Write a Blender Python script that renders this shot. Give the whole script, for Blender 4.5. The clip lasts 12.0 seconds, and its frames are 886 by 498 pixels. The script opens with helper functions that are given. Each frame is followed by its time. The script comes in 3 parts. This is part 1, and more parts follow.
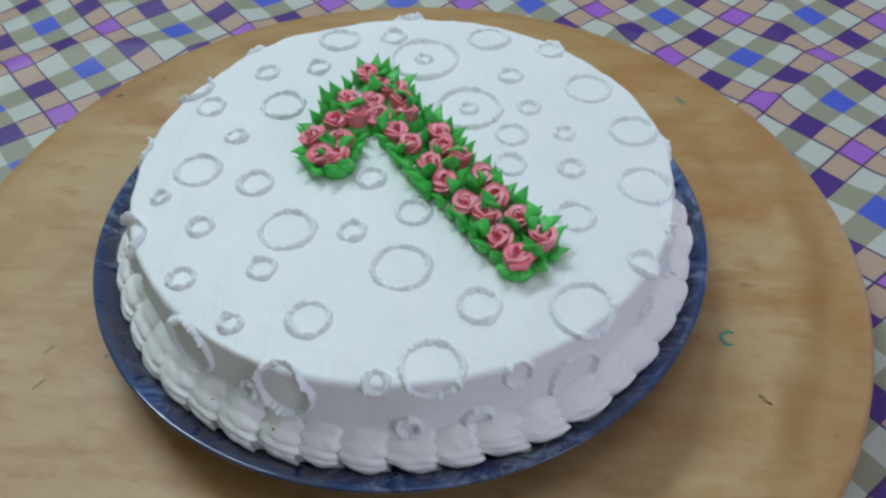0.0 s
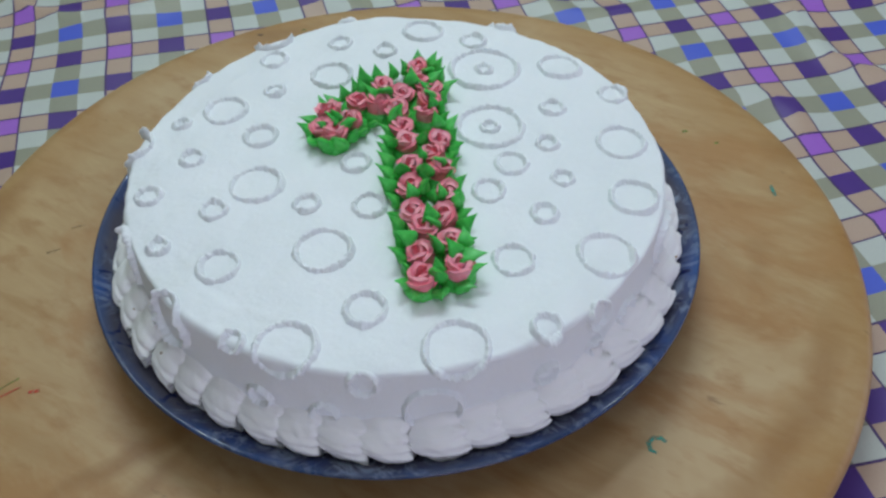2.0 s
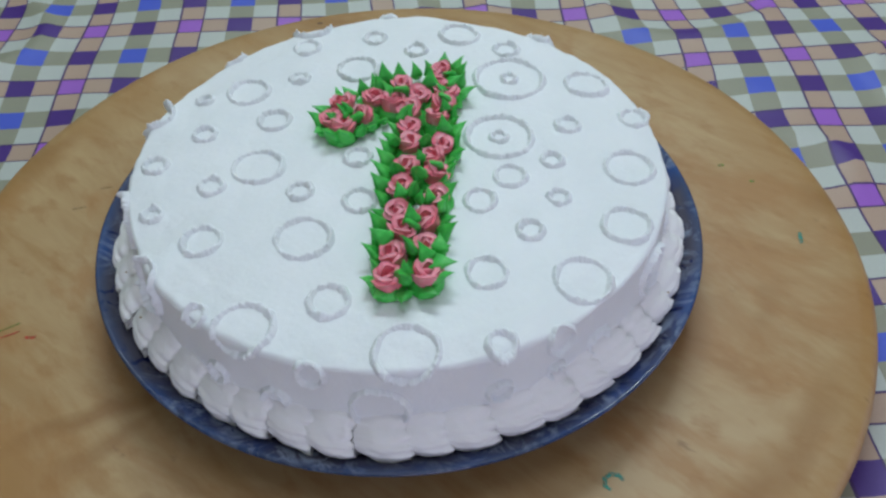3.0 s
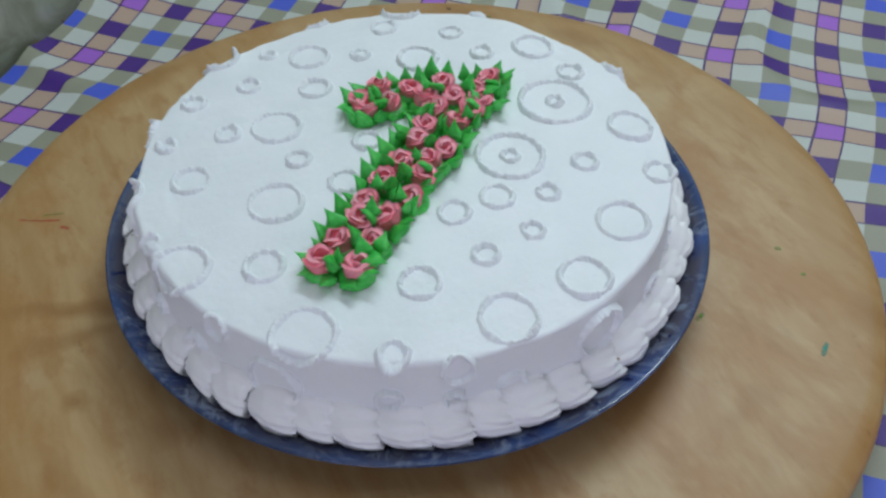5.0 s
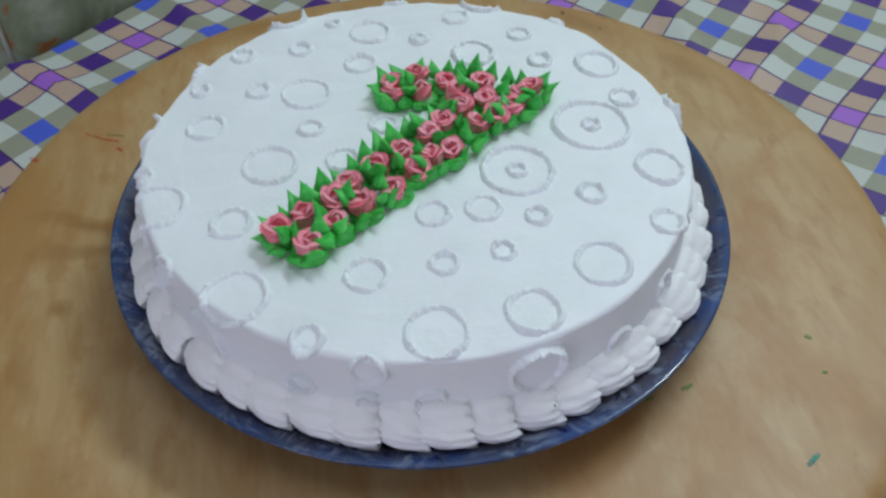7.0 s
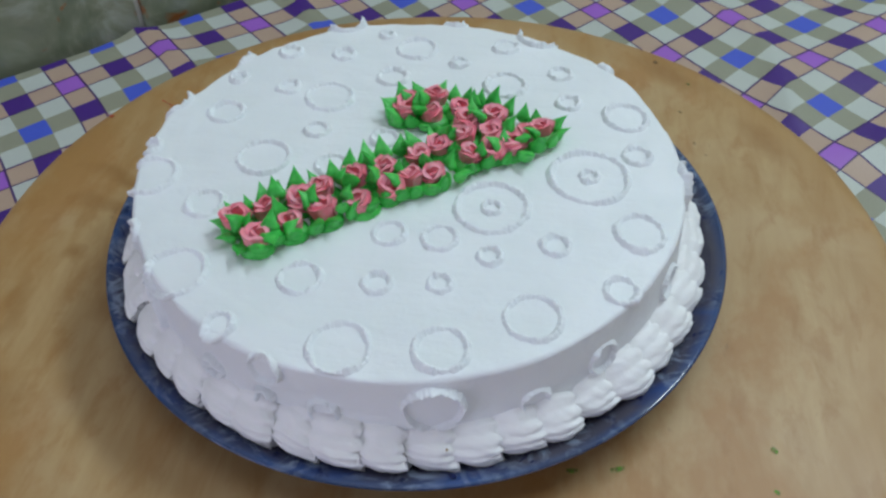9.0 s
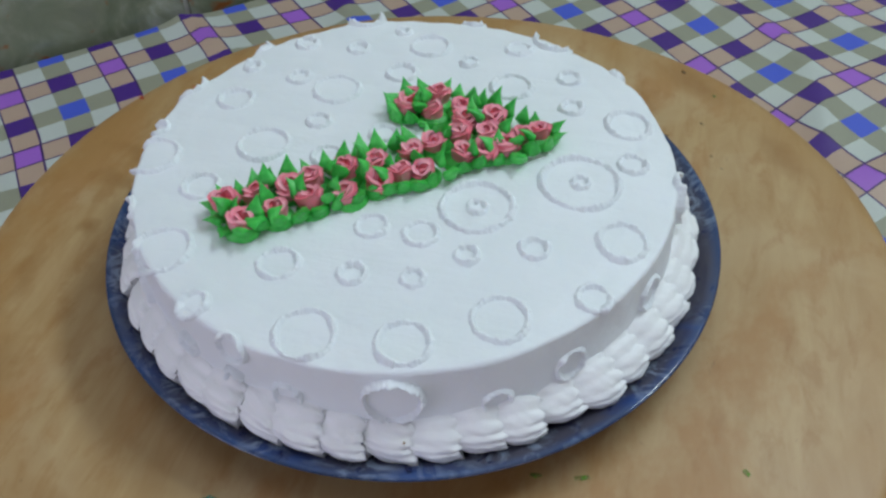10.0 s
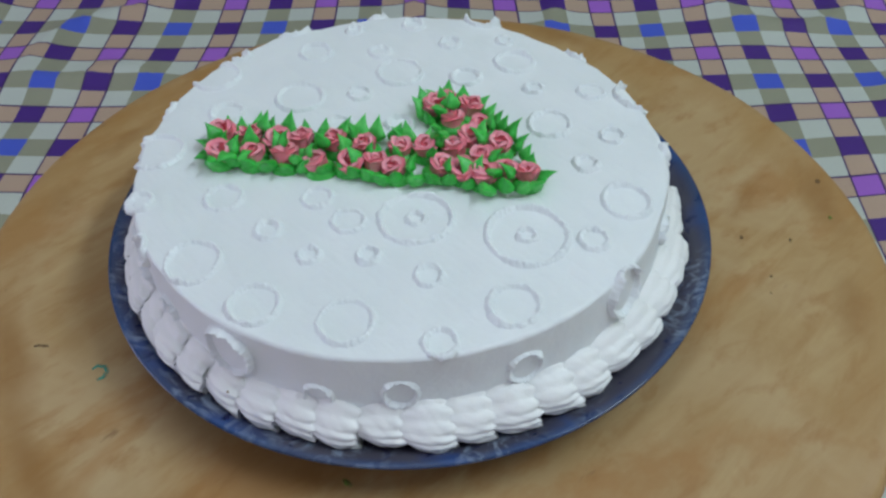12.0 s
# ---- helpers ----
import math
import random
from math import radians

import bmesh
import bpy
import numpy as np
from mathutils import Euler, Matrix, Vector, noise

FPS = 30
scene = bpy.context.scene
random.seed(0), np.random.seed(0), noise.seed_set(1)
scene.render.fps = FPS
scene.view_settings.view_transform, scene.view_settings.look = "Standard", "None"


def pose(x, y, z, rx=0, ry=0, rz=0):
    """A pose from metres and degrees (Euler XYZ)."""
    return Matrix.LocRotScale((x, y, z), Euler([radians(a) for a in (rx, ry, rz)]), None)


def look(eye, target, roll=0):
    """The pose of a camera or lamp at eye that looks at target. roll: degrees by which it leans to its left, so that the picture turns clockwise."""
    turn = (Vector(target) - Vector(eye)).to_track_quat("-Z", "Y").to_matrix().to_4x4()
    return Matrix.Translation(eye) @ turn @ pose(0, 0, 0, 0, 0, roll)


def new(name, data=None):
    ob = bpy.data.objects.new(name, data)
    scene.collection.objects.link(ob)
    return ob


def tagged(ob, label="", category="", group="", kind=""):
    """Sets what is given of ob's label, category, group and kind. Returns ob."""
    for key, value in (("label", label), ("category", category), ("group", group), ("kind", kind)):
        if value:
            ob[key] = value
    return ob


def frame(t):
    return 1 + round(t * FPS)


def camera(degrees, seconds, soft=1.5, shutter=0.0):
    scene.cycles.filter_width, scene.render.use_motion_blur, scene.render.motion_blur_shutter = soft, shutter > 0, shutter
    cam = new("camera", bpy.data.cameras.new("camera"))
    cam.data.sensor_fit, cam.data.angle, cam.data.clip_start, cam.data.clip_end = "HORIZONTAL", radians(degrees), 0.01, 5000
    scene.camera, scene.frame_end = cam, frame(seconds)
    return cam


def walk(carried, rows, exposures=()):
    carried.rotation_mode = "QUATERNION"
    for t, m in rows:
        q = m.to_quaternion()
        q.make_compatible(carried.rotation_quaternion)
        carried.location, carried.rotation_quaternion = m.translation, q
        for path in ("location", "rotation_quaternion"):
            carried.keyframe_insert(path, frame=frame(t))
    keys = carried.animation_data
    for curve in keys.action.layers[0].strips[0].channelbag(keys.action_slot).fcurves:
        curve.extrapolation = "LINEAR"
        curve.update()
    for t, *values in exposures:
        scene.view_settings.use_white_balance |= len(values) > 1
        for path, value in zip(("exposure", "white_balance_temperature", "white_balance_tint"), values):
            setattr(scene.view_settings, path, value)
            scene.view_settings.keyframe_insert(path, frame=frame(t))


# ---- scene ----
def lens_path():
    """Eye, target and roll of the camera, second by second."""
    return [
        (0.0, (0.0508, -0.2997, 0.3221), (0.0182, -0.0107, 0.018), -1.64),
        (0.5, (0.0824, -0.2957, 0.3226), (0.0215, -0.0105, 0.018), -1.75),
        (1.0, (0.1196, -0.2840, 0.3237), (0.0236, -0.0091, 0.018), -1.64),
        (1.5, (0.1497, -0.2706, 0.3223), (0.0231, -0.0062, 0.018), -1.84),
        (2.0, (0.1830, -0.2516, 0.3206), (0.0252, -0.0028, 0.018), -1.60),
        (2.5, (0.2049, -0.2337, 0.3223), (0.0247, -0.0010, 0.018), -1.31),
        (3.0, (0.2237, -0.2191, 0.3191), (0.0247, 0.0007, 0.018), -1.20),
        (5.0, (0.2873, -0.1265, 0.3209), (0.0250, 0.0052, 0.018), -0.63),
        (5.5, (0.2942, -0.1106, 0.3185), (0.0243, 0.0078, 0.018), 0.11),
        (6.0, (0.2983, -0.0896, 0.3185), (0.0229, 0.0070, 0.018), 0.48),
        (6.5, (0.3022, -0.0704, 0.3157), (0.0204, 0.0037, 0.018), 0.32),
        (7.0, (0.3040, -0.0373, 0.3136), (0.0245, 0.0068, 0.018), -0.03),
        (7.5, (0.3033, 0.0028, 0.3030), (0.0306, 0.0151, 0.018), -0.66),
        (7.7, (0.3030, 0.0121, 0.3054), (0.0223, 0.0166, 0.018), -0.60),
        (9.5, (0.2992, 0.0767, 0.3136), (0.0107, 0.0161, 0.018), -1.24),
        (10.0, (0.2957, 0.0980, 0.3132), (0.0097, 0.0185, 0.018), -1.66),
        (10.5, (0.2808, 0.1417, 0.3148), (0.0109, 0.0196, 0.018), -1.52),
        (11.0, (0.2585, 0.1826, 0.3183), (0.0073, 0.0230, 0.018), -1.66),
        (11.5, (0.2340, 0.2167, 0.3170), (0.0036, 0.0253, 0.018), -1.31),
        (12.0, (0.2062, 0.2445, 0.3176), (-0.0001, 0.0262, 0.018), -1.31),
    ]


cam = camera(53.15, 12.0, soft=2.6)
walk(cam, [(t, look(eye, target, roll)) for t, eye, target, roll in lens_path()], [(0.0, -0.30), (3.0, -0.34), (7.5, -0.35), (9.5, -0.34), (12.0, -0.38)])

# ---- light, all added and unseen: ceiling tube and panel, weak fill from two windows across the room ----
ROOM = radians(134)          # heading of the table's long side
ROOM_M = Matrix.Rotation(ROOM, 4, "Z")
CLOTH_Z = -0.030
WALL_B, WALL_A = 1.40, 0.335
TABLE_X = 0.78
FLOOR_Z, CEIL_Z = CLOTH_Z - 0.75, 1.75
FAR = -2.3
LAMP_AT, LAMP_SIZE, LAMP_POWER = (-0.1, -0.1, 1.66), 0.75, 4.6
TUBE_AT, TUBE_POWER = (1.12, -0.08, 1.62), 23.0
FILL_POWER = 9.6
WINDOW_SPAN, WINDOW_RISE = (-0.7, 0.25), (-0.05, 0.85)

world = bpy.data.worlds.new("world")
scene.world = world
world.use_nodes = True
world.node_tree.nodes["Background"].inputs[0].default_value = (0.75, 0.85, 1.0, 1)
world.node_tree.nodes["Background"].inputs[1].default_value = 0.12


def area_lamp(name, at, aim, size_x, size_y, power, colour):
    data = bpy.data.lights.new(name, "AREA")
    data.shape, data.size, data.size_y, data.energy, data.color = "RECTANGLE", size_x, size_y, power, colour
    ob = new(name, data)
    ob.matrix_world = ROOM_M @ look(at, aim)
    return ob


area_lamp("ceiling_lamp_light", LAMP_AT, (LAMP_AT[0], LAMP_AT[1] + 0.0001, 0), LAMP_SIZE, LAMP_SIZE, LAMP_POWER, (0.755, 0.845, 1.0))
# invented key from behind the cake, gives the rings their relief
area_lamp("tube_lamp_light", TUBE_AT, (0, 0, 0.05), 1.15, 0.16, TUBE_POWER, (0.755, 0.905, 1.0))
mid_w, mid_s = sum(WINDOW_SPAN) / 2, sum(WINDOW_RISE) / 2
# two made-up window fills that lift the cake's sides with lavender
area_lamp("window_light", (FAR + 0.03, mid_w, mid_s), (0.0, -0.2, 0.05), 0.88, 0.88, FILL_POWER * 1.5, (0.745, 0.725, 1.0))
area_lamp("window_light", (mid_w, FAR + 0.03, mid_s), (-0.1, 0.0, 0.05), 0.88, 0.88, FILL_POWER * 0.62, (0.745, 0.725, 1.0))


# ---- materials ----
BOARD_AT, BOARD_R = (-0.0070, 0.0079), 0.2292


class Nodes:
    """A small builder for node materials."""

    def __init__(self, name):
        self.mat = bpy.data.materials.new(name)
        self.mat.use_nodes = True
        self.tree = self.mat.node_tree
        self.bsdf = self.tree.nodes["Principled BSDF"]

    def add(self, kind, **settings):
        node = self.tree.nodes.new(kind)
        for key, value in settings.items():
            setattr(node, key, value)
        return node

    def link(self, a, b):
        self.tree.links.new(a, b)

    def put(self, socket, value):
        if isinstance(value, bpy.types.NodeSocket):
            self.link(value, socket)
        else:
            socket.default_value = value

    def coords(self, kind="Object"):
        return self.add("ShaderNodeTexCoord").outputs[kind]

    def mapped(self, vector, scale=(1, 1, 1), turn=(0, 0, 0)):
        node = self.add("ShaderNodeMapping")
        self.link(vector, node.inputs["Vector"])
        node.inputs["Scale"].default_value = scale
        node.inputs["Rotation"].default_value = turn
        return node.outputs[0]

    def noise(self, vector, scale, detail=4.0, rough=0.55, distort=0.0):
        node = self.add("ShaderNodeTexNoise")
        self.link(vector, node.inputs["Vector"])
        node.inputs["Scale"].default_value, node.inputs["Detail"].default_value = scale, detail
        node.inputs["Roughness"].default_value, node.inputs["Distortion"].default_value = rough, distort
        return node.outputs["Fac"]

    def ramp(self, fac, *stops):
        node = self.add("ShaderNodeValToRGB")
        self.link(fac, node.inputs[0])
        els = node.color_ramp.elements
        while len(els) < len(stops):
            els.new(0.5)
        for el, (pos, col) in zip(els, stops):
            el.position, el.color = pos, (*col, 1) if len(col) == 3 else col
        return node.outputs[0]

    def grey(self, fac, lo, hi):
        return self.ramp(fac, (lo, (0, 0, 0)), (hi, (1, 1, 1)))

    def math(self, op, a, b=0.0):
        node = self.add("ShaderNodeMath", operation=op)
        self.put(node.inputs[0], a)
        self.put(node.inputs[1], b)
        return node.outputs[0]

    def mix(self, fac, a, b, blend="MIX"):
        node = self.add("ShaderNodeMix", data_type="RGBA", blend_type=blend)
        self.put(node.inputs[0], fac)
        self.put(node.inputs[6], a if isinstance(a, bpy.types.NodeSocket) else (*a, 1))
        self.put(node.inputs[7], b if isinstance(b, bpy.types.NodeSocket) else (*b, 1))
        return node.outputs[2]

    def bump(self, height, strength, distance):
        node = self.add("ShaderNodeBump")
        self.link(height, node.inputs["Height"])
        node.inputs["Strength"].default_value, node.inputs["Distance"].default_value = strength, distance
        self.link(node.outputs[0], self.bsdf.inputs["Normal"])

    def done(self, colour=None, rough=0.5, **inputs):
        if colour is not None:
            self.put(self.bsdf.inputs["Base Color"], colour if isinstance(colour, bpy.types.NodeSocket) else (*colour, 1))
        self.put(self.bsdf.inputs["Roughness"], rough)
        for key, value in inputs.items():
            self.put(self.bsdf.inputs[key.replace("_", " ")], value)
        return self.mat


def make_cream(name, low, high, soft, reach=0.003):
    n = Nodes(name)
    v = n.coords()
    col = n.ramp(n.noise(v, 30, 3), (0.3, low), (0.7, high))
    h = n.math("ADD", n.noise(v, 260, 5, 0.6), n.math("MULTIPLY", n.noise(n.mapped(v, (1, 0.2, 1), (0, 0, 0.5)), 420, 3), 0.5))
    h = n.math("ADD", h, n.math("MULTIPLY", n.noise(n.mapped(v, (1, 0.12, 1), (0, 0, 1.1)), 150, 3, 0.6, 0.6), 0.9))
    n.bump(h, 0.22, 0.0013)
    mat = n.done(col, 0.5, Subsurface_Weight=soft, Subsurface_Scale=reach)
    n.bsdf.inputs["Subsurface Radius"].default_value = (1.0, 0.9, 0.8)
    return mat


def make_icing(name, dark, mid, light, soft=0.1):
    n = Nodes(name)
    v = n.coords()
    rnd = n.add("ShaderNodeObjectInfo").outputs["Random"]
    fac = n.math("ADD", n.math("MULTIPLY", n.noise(v, 240, 3), 0.75), n.math("MULTIPLY", rnd, 0.25))
    n.bump(n.noise(n.mapped(v, (1, 1, 0.35)), 700, 3), 0.25, 0.0008)
    return n.done(n.ramp(fac, (0.3, dark), (0.52, mid), (0.75, light)), 0.42, Subsurface_Weight=soft, Subsurface_Scale=0.0012)


def make_wood():
    n = Nodes("pale_worn_wood")
    v = n.coords()
    along = n.mapped(v, (1.0, 5.0, 1.0), (0, 0, -1.25))
    grain = n.noise(along, 17, 5, 0.6, 0.7)
    broad = n.noise(v, 9, 4, 0.6, 0.8)
    col = n.ramp(grain, (0.25, (0.39, 0.225, 0.08)), (0.5, (0.45, 0.29, 0.124)), (0.75, (0.51, 0.35, 0.163)))
    col = n.mix(n.math("MULTIPLY", n.grey(broad, 0.5, 0.66), 0.7), col, (0.528, 0.378, 0.198))
    col = n.mix(n.math("MULTIPLY", n.grey(n.noise(n.mapped(v, (1, 1.9, 1), (0, 0, -1.25)), 11, 5, 0.62, 0.4), 0.50, 0.62), 0.7), col, (0.385, 0.185, 0.05))
    col = n.mix(n.math("MULTIPLY", n.grey(n.noise(n.mapped(v, (1, 2.4, 1), (0, 0, -1.25)), 34, 4, 0.6, 0.3), 0.54, 0.68), 0.5), col, (0.34, 0.16, 0.04))
    # darker, uneven band towards the rim
    flat = n.add("ShaderNodeVectorMath", operation="LENGTH")
    n.link(n.mapped(v, (1, 1, 0)), flat.inputs[0])
    rim = n.math("ADD", flat.outputs["Value"], n.math("MULTIPLY", n.math("SUBTRACT", n.noise(v, 15, 4, 0.6, 0.6), 0.5), 0.085))
    col = n.mix(n.math("MULTIPLY", n.grey(rim, 0.196, 0.214), 0.42), col, (0.38, 0.205, 0.06))
    # single stains: middle, heading, half length, half width, strength
    wobble = n.add("ShaderNodeTexNoise")
    n.link(v, wobble.inputs["Vector"])
    wobble.inputs["Scale"].default_value, wobble.inputs["Detail"].default_value = 45, 3
    bent = n.add("ShaderNodeVectorMath", operation="MULTIPLY_ADD")
    n.link(wobble.outputs["Color"], bent.inputs[0])
    bent.inputs[1].default_value = (0.016, 0.016, 0)
    n.link(v, bent.inputs[2])
    stains = [(0.176, -0.075, 72, 0.045, 0.0085, 0.75), (0.196, -0.012, 80, 0.040, 0.008, 0.7), (0.198, 0.035, 98, 0.032, 0.007, 0.55),
              (-0.034, -0.157, 71, 0.040, 0.0060, 0.85), (-0.018, -0.166, 80, 0.030, 0.0045, 0.6), (0.018, -0.171, 20, 0.008, 0.005, 0.8), (0.051, -0.139, 40, 0.011, 0.008, 0.6),
              (0.054, -0.182, 20, 0.022, 0.005, 0.5), (-0.182, 0.128, 228, 0.030, 0.009, 0.7), (-0.120, 0.178, 36, 0.026, 0.008, 0.6), (0.140, 0.171, 130, 0.014, 0.010, 0.6),
              (-0.205, -0.074, 110, 0.025, 0.007, 0.6), (0.106, -0.160, 40, 0.016, 0.010, 0.45), (-0.150, 0.100, 15, 0.020, 0.006, 0.4), (0.155, 0.085, 100, 0.022, 0.006, 0.35), (-0.165, -0.02, 60, 0.02, 0.007, 0.4)]
    for x, y, head, a, b, strength in stains:
        m = n.add("ShaderNodeMapping", vector_type="TEXTURE")
        n.link(bent.outputs[0], m.inputs["Vector"])
        m.inputs["Location"].default_value = (x - BOARD_AT[0] + 0.008, y - BOARD_AT[1] + 0.008, 0)
        m.inputs["Rotation"].default_value = (0, 0, radians(head))
        m.inputs["Scale"].default_value = (a * 1.15, b * 1.35, 1.0)
        d = n.add("ShaderNodeVectorMath", operation="LENGTH")
        n.link(m.outputs[0], d.inputs[0])
        col = n.mix(n.math("MULTIPLY", n.ramp(d.outputs["Value"], (0.25, (1, 1, 1)), (1.0, (0, 0, 0))), strength * 0.85), col, (0.29, 0.135, 0.032))
    specks = n.grey(n.noise(n.mapped(v, (1, 2.4, 1), (0, 0, 0.9)), 60, 3, 0.5, 0.4), 0.71, 0.79)
    col = n.mix(n.math("MULTIPLY", specks, 0.5), col, (0.17, 0.075, 0.03))
    n.bump(grain, 0.2, 0.0006)
    return n.done(col, n.math("ADD", n.math("MULTIPLY", broad, 0.25), 0.34))


def make_plate_glass():
    n = Nodes("mottled_blue_glass")
    v = n.coords()
    m = n.noise(n.mapped(v, (1, 1, 0.5)), 62, 4, 0.6, 2.6)
    big = n.noise(v, 26, 3, 0.5, 0.8)
    flat = n.add("ShaderNodeVectorMath", operation="LENGTH")
    n.link(n.mapped(v, (1, 1, 0)), flat.inputs[0])
    out = n.grey(n.math("ADD", flat.outputs["Value"], n.math("MULTIPLY", n.math("SUBTRACT", big, 0.5), 0.03)), 0.1345, 0.1435)
    blue = n.ramp(big, (0.36, (0.010, 0.022, 0.085)), (0.5, (0.020, 0.042, 0.125)), (0.64, (0.022, 0.060, 0.21)))
    col = n.mix(out, (0.075, 0.072, 0.098), blue)
    col = n.mix(n.math("MULTIPLY", n.math("MULTIPLY", n.grey(m, 0.48, 0.62), n.grey(n.noise(v, 19, 2, 0.5, 0.5), 0.44, 0.62)), 0.68), col, (0.30, 0.37, 0.48))
    col = n.mix(n.grey(n.noise(v, 110, 3, 0.5, 1.0), 0.60, 0.68), col, (0.006, 0.012, 0.07))
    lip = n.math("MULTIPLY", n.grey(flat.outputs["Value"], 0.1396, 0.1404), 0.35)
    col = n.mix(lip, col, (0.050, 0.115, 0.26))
    col = n.mix(n.grey(flat.outputs["Value"], 0.1413, 0.1416), col, (0.010, 0.012, 0.022))
    return n.done(col, 0.09)


def make_check_cloth():
    n = Nodes("checked_oilcloth")
    sep = n.add("ShaderNodeSeparateXYZ")
    uv = n.coords("UV")
    n.link(uv, sep.inputs[0])
    bands = []
    for axis in (0, 1):
        u = n.math("FLOORED_MODULO", sep.outputs[axis], 4.0)
        s = n.math("LESS_THAN", u, 1.0)
        o = n.math("MULTIPLY", n.math("GREATER_THAN", u, 2.0), n.math("LESS_THAN", u, 3.0))
        near = n.math("MINIMUM", n.math("ABSOLUTE", n.math("SUBTRACT", u, 0.02)), n.math("ABSOLUTE", n.math("SUBTRACT", u, 1.0)))
        bands.append((s, o, n.math("LESS_THAN", near, 0.042)))
    (su, ou, lu), (sv, ov, lv) = bands
    col = n.mix(n.math("MAXIMUM", ou, ov), (0.545, 0.59, 0.535), (0.315, 0.318, 0.228))
    col = n.mix(n.math("MULTIPLY", ou, ov), col, (0.065, 0.115, 0.62))
    col = n.mix(n.math("MAXIMUM", su, sv), col, (0.495, 0.355, 0.262))
    col = n.mix(n.math("MAXIMUM", n.math("MULTIPLY", su, ov), n.math("MULTIPLY", ou, sv)), col, (0.065, 0.018, 0.22))
    col = n.mix(n.math("MULTIPLY", su, sv), col, (0.36, 0.13, 0.60))
    col = n.mix(n.math("MAXIMUM", lu, lv), col, (0.055, 0.018, 0.13))
    weave = n.noise(uv, 14, 4, 0.7)
    col = n.mix(0.16, col, n.ramp(weave, (0.3, (0.35, 0.35, 0.35)), (0.7, (0.95, 0.95, 0.95))), "MULTIPLY")
    n.bump(n.noise(uv, 22, 3), 0.12, 0.0006)
    return n.done(col, 0.5)


def make_tile():
    n = Nodes("green_marbled_tile")
    v = n.coords()
    rnd = n.add("ShaderNodeObjectInfo").outputs["Random"]
    shift = n.add("ShaderNodeVectorMath", operation="ADD")
    n.link(v, shift.inputs[0])
    comb = n.add("ShaderNodeCombineXYZ")
    for k in range(3):
        n.link(n.math("MULTIPLY", rnd, 7.0 + k), comb.inputs[k])
    n.link(comb.outputs[0], shift.inputs[1])
    p = shift.outputs[0]
    col = n.ramp(n.noise(p, 13, 5, 0.6, 1.4), (0.3, (0.17, 0.20, 0.12)), (0.45, (0.26, 0.29, 0.19)), (0.57, (0.40, 0.43, 0.33)), (0.72, (0.62, 0.63, 0.56)))
    col = n.mix(n.grey(n.noise(p, 46, 3, 0.5, 0.5), 0.62, 0.69), col, (0.36, 0.13, 0.04))
    return n.done(col, 0.2)


def make_plain(name, colour, vary=0.06, scale=9.0, rough=0.6, bump=0.1):
    n = Nodes(name)
    v = n.coords()
    dark = tuple(c * (1 - vary) for c in colour)
    lite = tuple(min(1.0, c * (1 + vary)) for c in colour)
    n.bump(n.noise(v, scale * 14, 4), bump, 0.002)
    return n.done(n.ramp(n.noise(v, scale, 5), (0.3, dark), (0.7, lite)), rough)


def make_mark(name, colour, solid=0.75):
    """A dried smear, thin and patchy."""
    n = Nodes(name)
    v = n.coords()
    alpha = n.math("MULTIPLY", n.grey(n.noise(v, 420, 4, 0.7), 0.28, 0.62), solid)
    return n.done(n.ramp(n.noise(v, 300, 3), (0.3, tuple(c * 0.75 for c in colour)), (0.7, colour)), 0.55, Alpha=alpha)


CREAM = make_cream("whipped_cream", (0.83, 0.875, 0.875), (0.87, 0.905, 0.905), 0.12)
# paler copy of the cream: light caught by the shells is in its colour
PIPED_LIT = make_cream("piped_cream_lit", (0.88, 0.89, 0.865), (0.915, 0.92, 0.90), 0.10, 0.002)
PINK = make_icing("pink_icing", (0.97, 0.21, 0.28), (0.99, 0.32, 0.39), (1.0, 0.46, 0.51))
GREEN = make_icing("green_icing", (0.026, 0.36, 0.04), (0.046, 0.52, 0.07), (0.11, 0.65, 0.12))
CRUMB = make_plain("sponge_crumb", (0.36, 0.24, 0.09), 0.2, 400)
WOOD = make_wood()
PLATE = make_plate_glass()
CLOTH = make_check_cloth()
TILE = make_tile()
GROUT = make_plain("pale_grout", (0.62, 0.62, 0.57))
PAINT = make_plain("off_white_paint", (0.80, 0.79, 0.77))
FLOORING = make_plain("beige_floor_tile", (0.42, 0.38, 0.32))
TABLE_WOOD = make_plain("brown_table_wood", (0.22, 0.13, 0.07))
LAMP_WHITE = make_plain("white_lamp_plastic", (0.8, 0.8, 0.8))
TEAL = make_mark("teal_food_colour", (0.03, 0.40, 0.30), 0.85)
RED = make_mark("red_food_colour", (0.70, 0.06, 0.035), 1.0)
LIME = make_mark("green_food_colour", (0.16, 0.36, 0.03), 0.9)
SCRATCH = make_mark("dark_burn_mark", (0.14, 0.07, 0.03), 0.75)


# ---- mesh helpers ----
def mesh_from(name, verts, faces, material, smooth=True):
    data = bpy.data.meshes.new(name)
    data.from_pydata([tuple(v) for v in verts], [], faces)
    data.materials.append(material)
    if smooth:
        data.polygons.foreach_set("use_smooth", [True] * len(data.polygons))
    data.update()
    return data


def part(name, data, parent, label=""):
    """One mesh object under a thing or a part."""
    ob = new(name, data)
    ob.parent = parent
    if label:
        ob["label"] = label
    return ob


def grid_faces(rows, cols, wrap=False):
    """Quads of a grid of rows x cols vertices; wrap closes each row."""
    span = cols if wrap else cols - 1
    return [(i * cols + j, i * cols + (j + 1) % cols, (i + 1) * cols + (j + 1) % cols, (i + 1) * cols + j) for i in range(rows - 1) for j in range(span)]


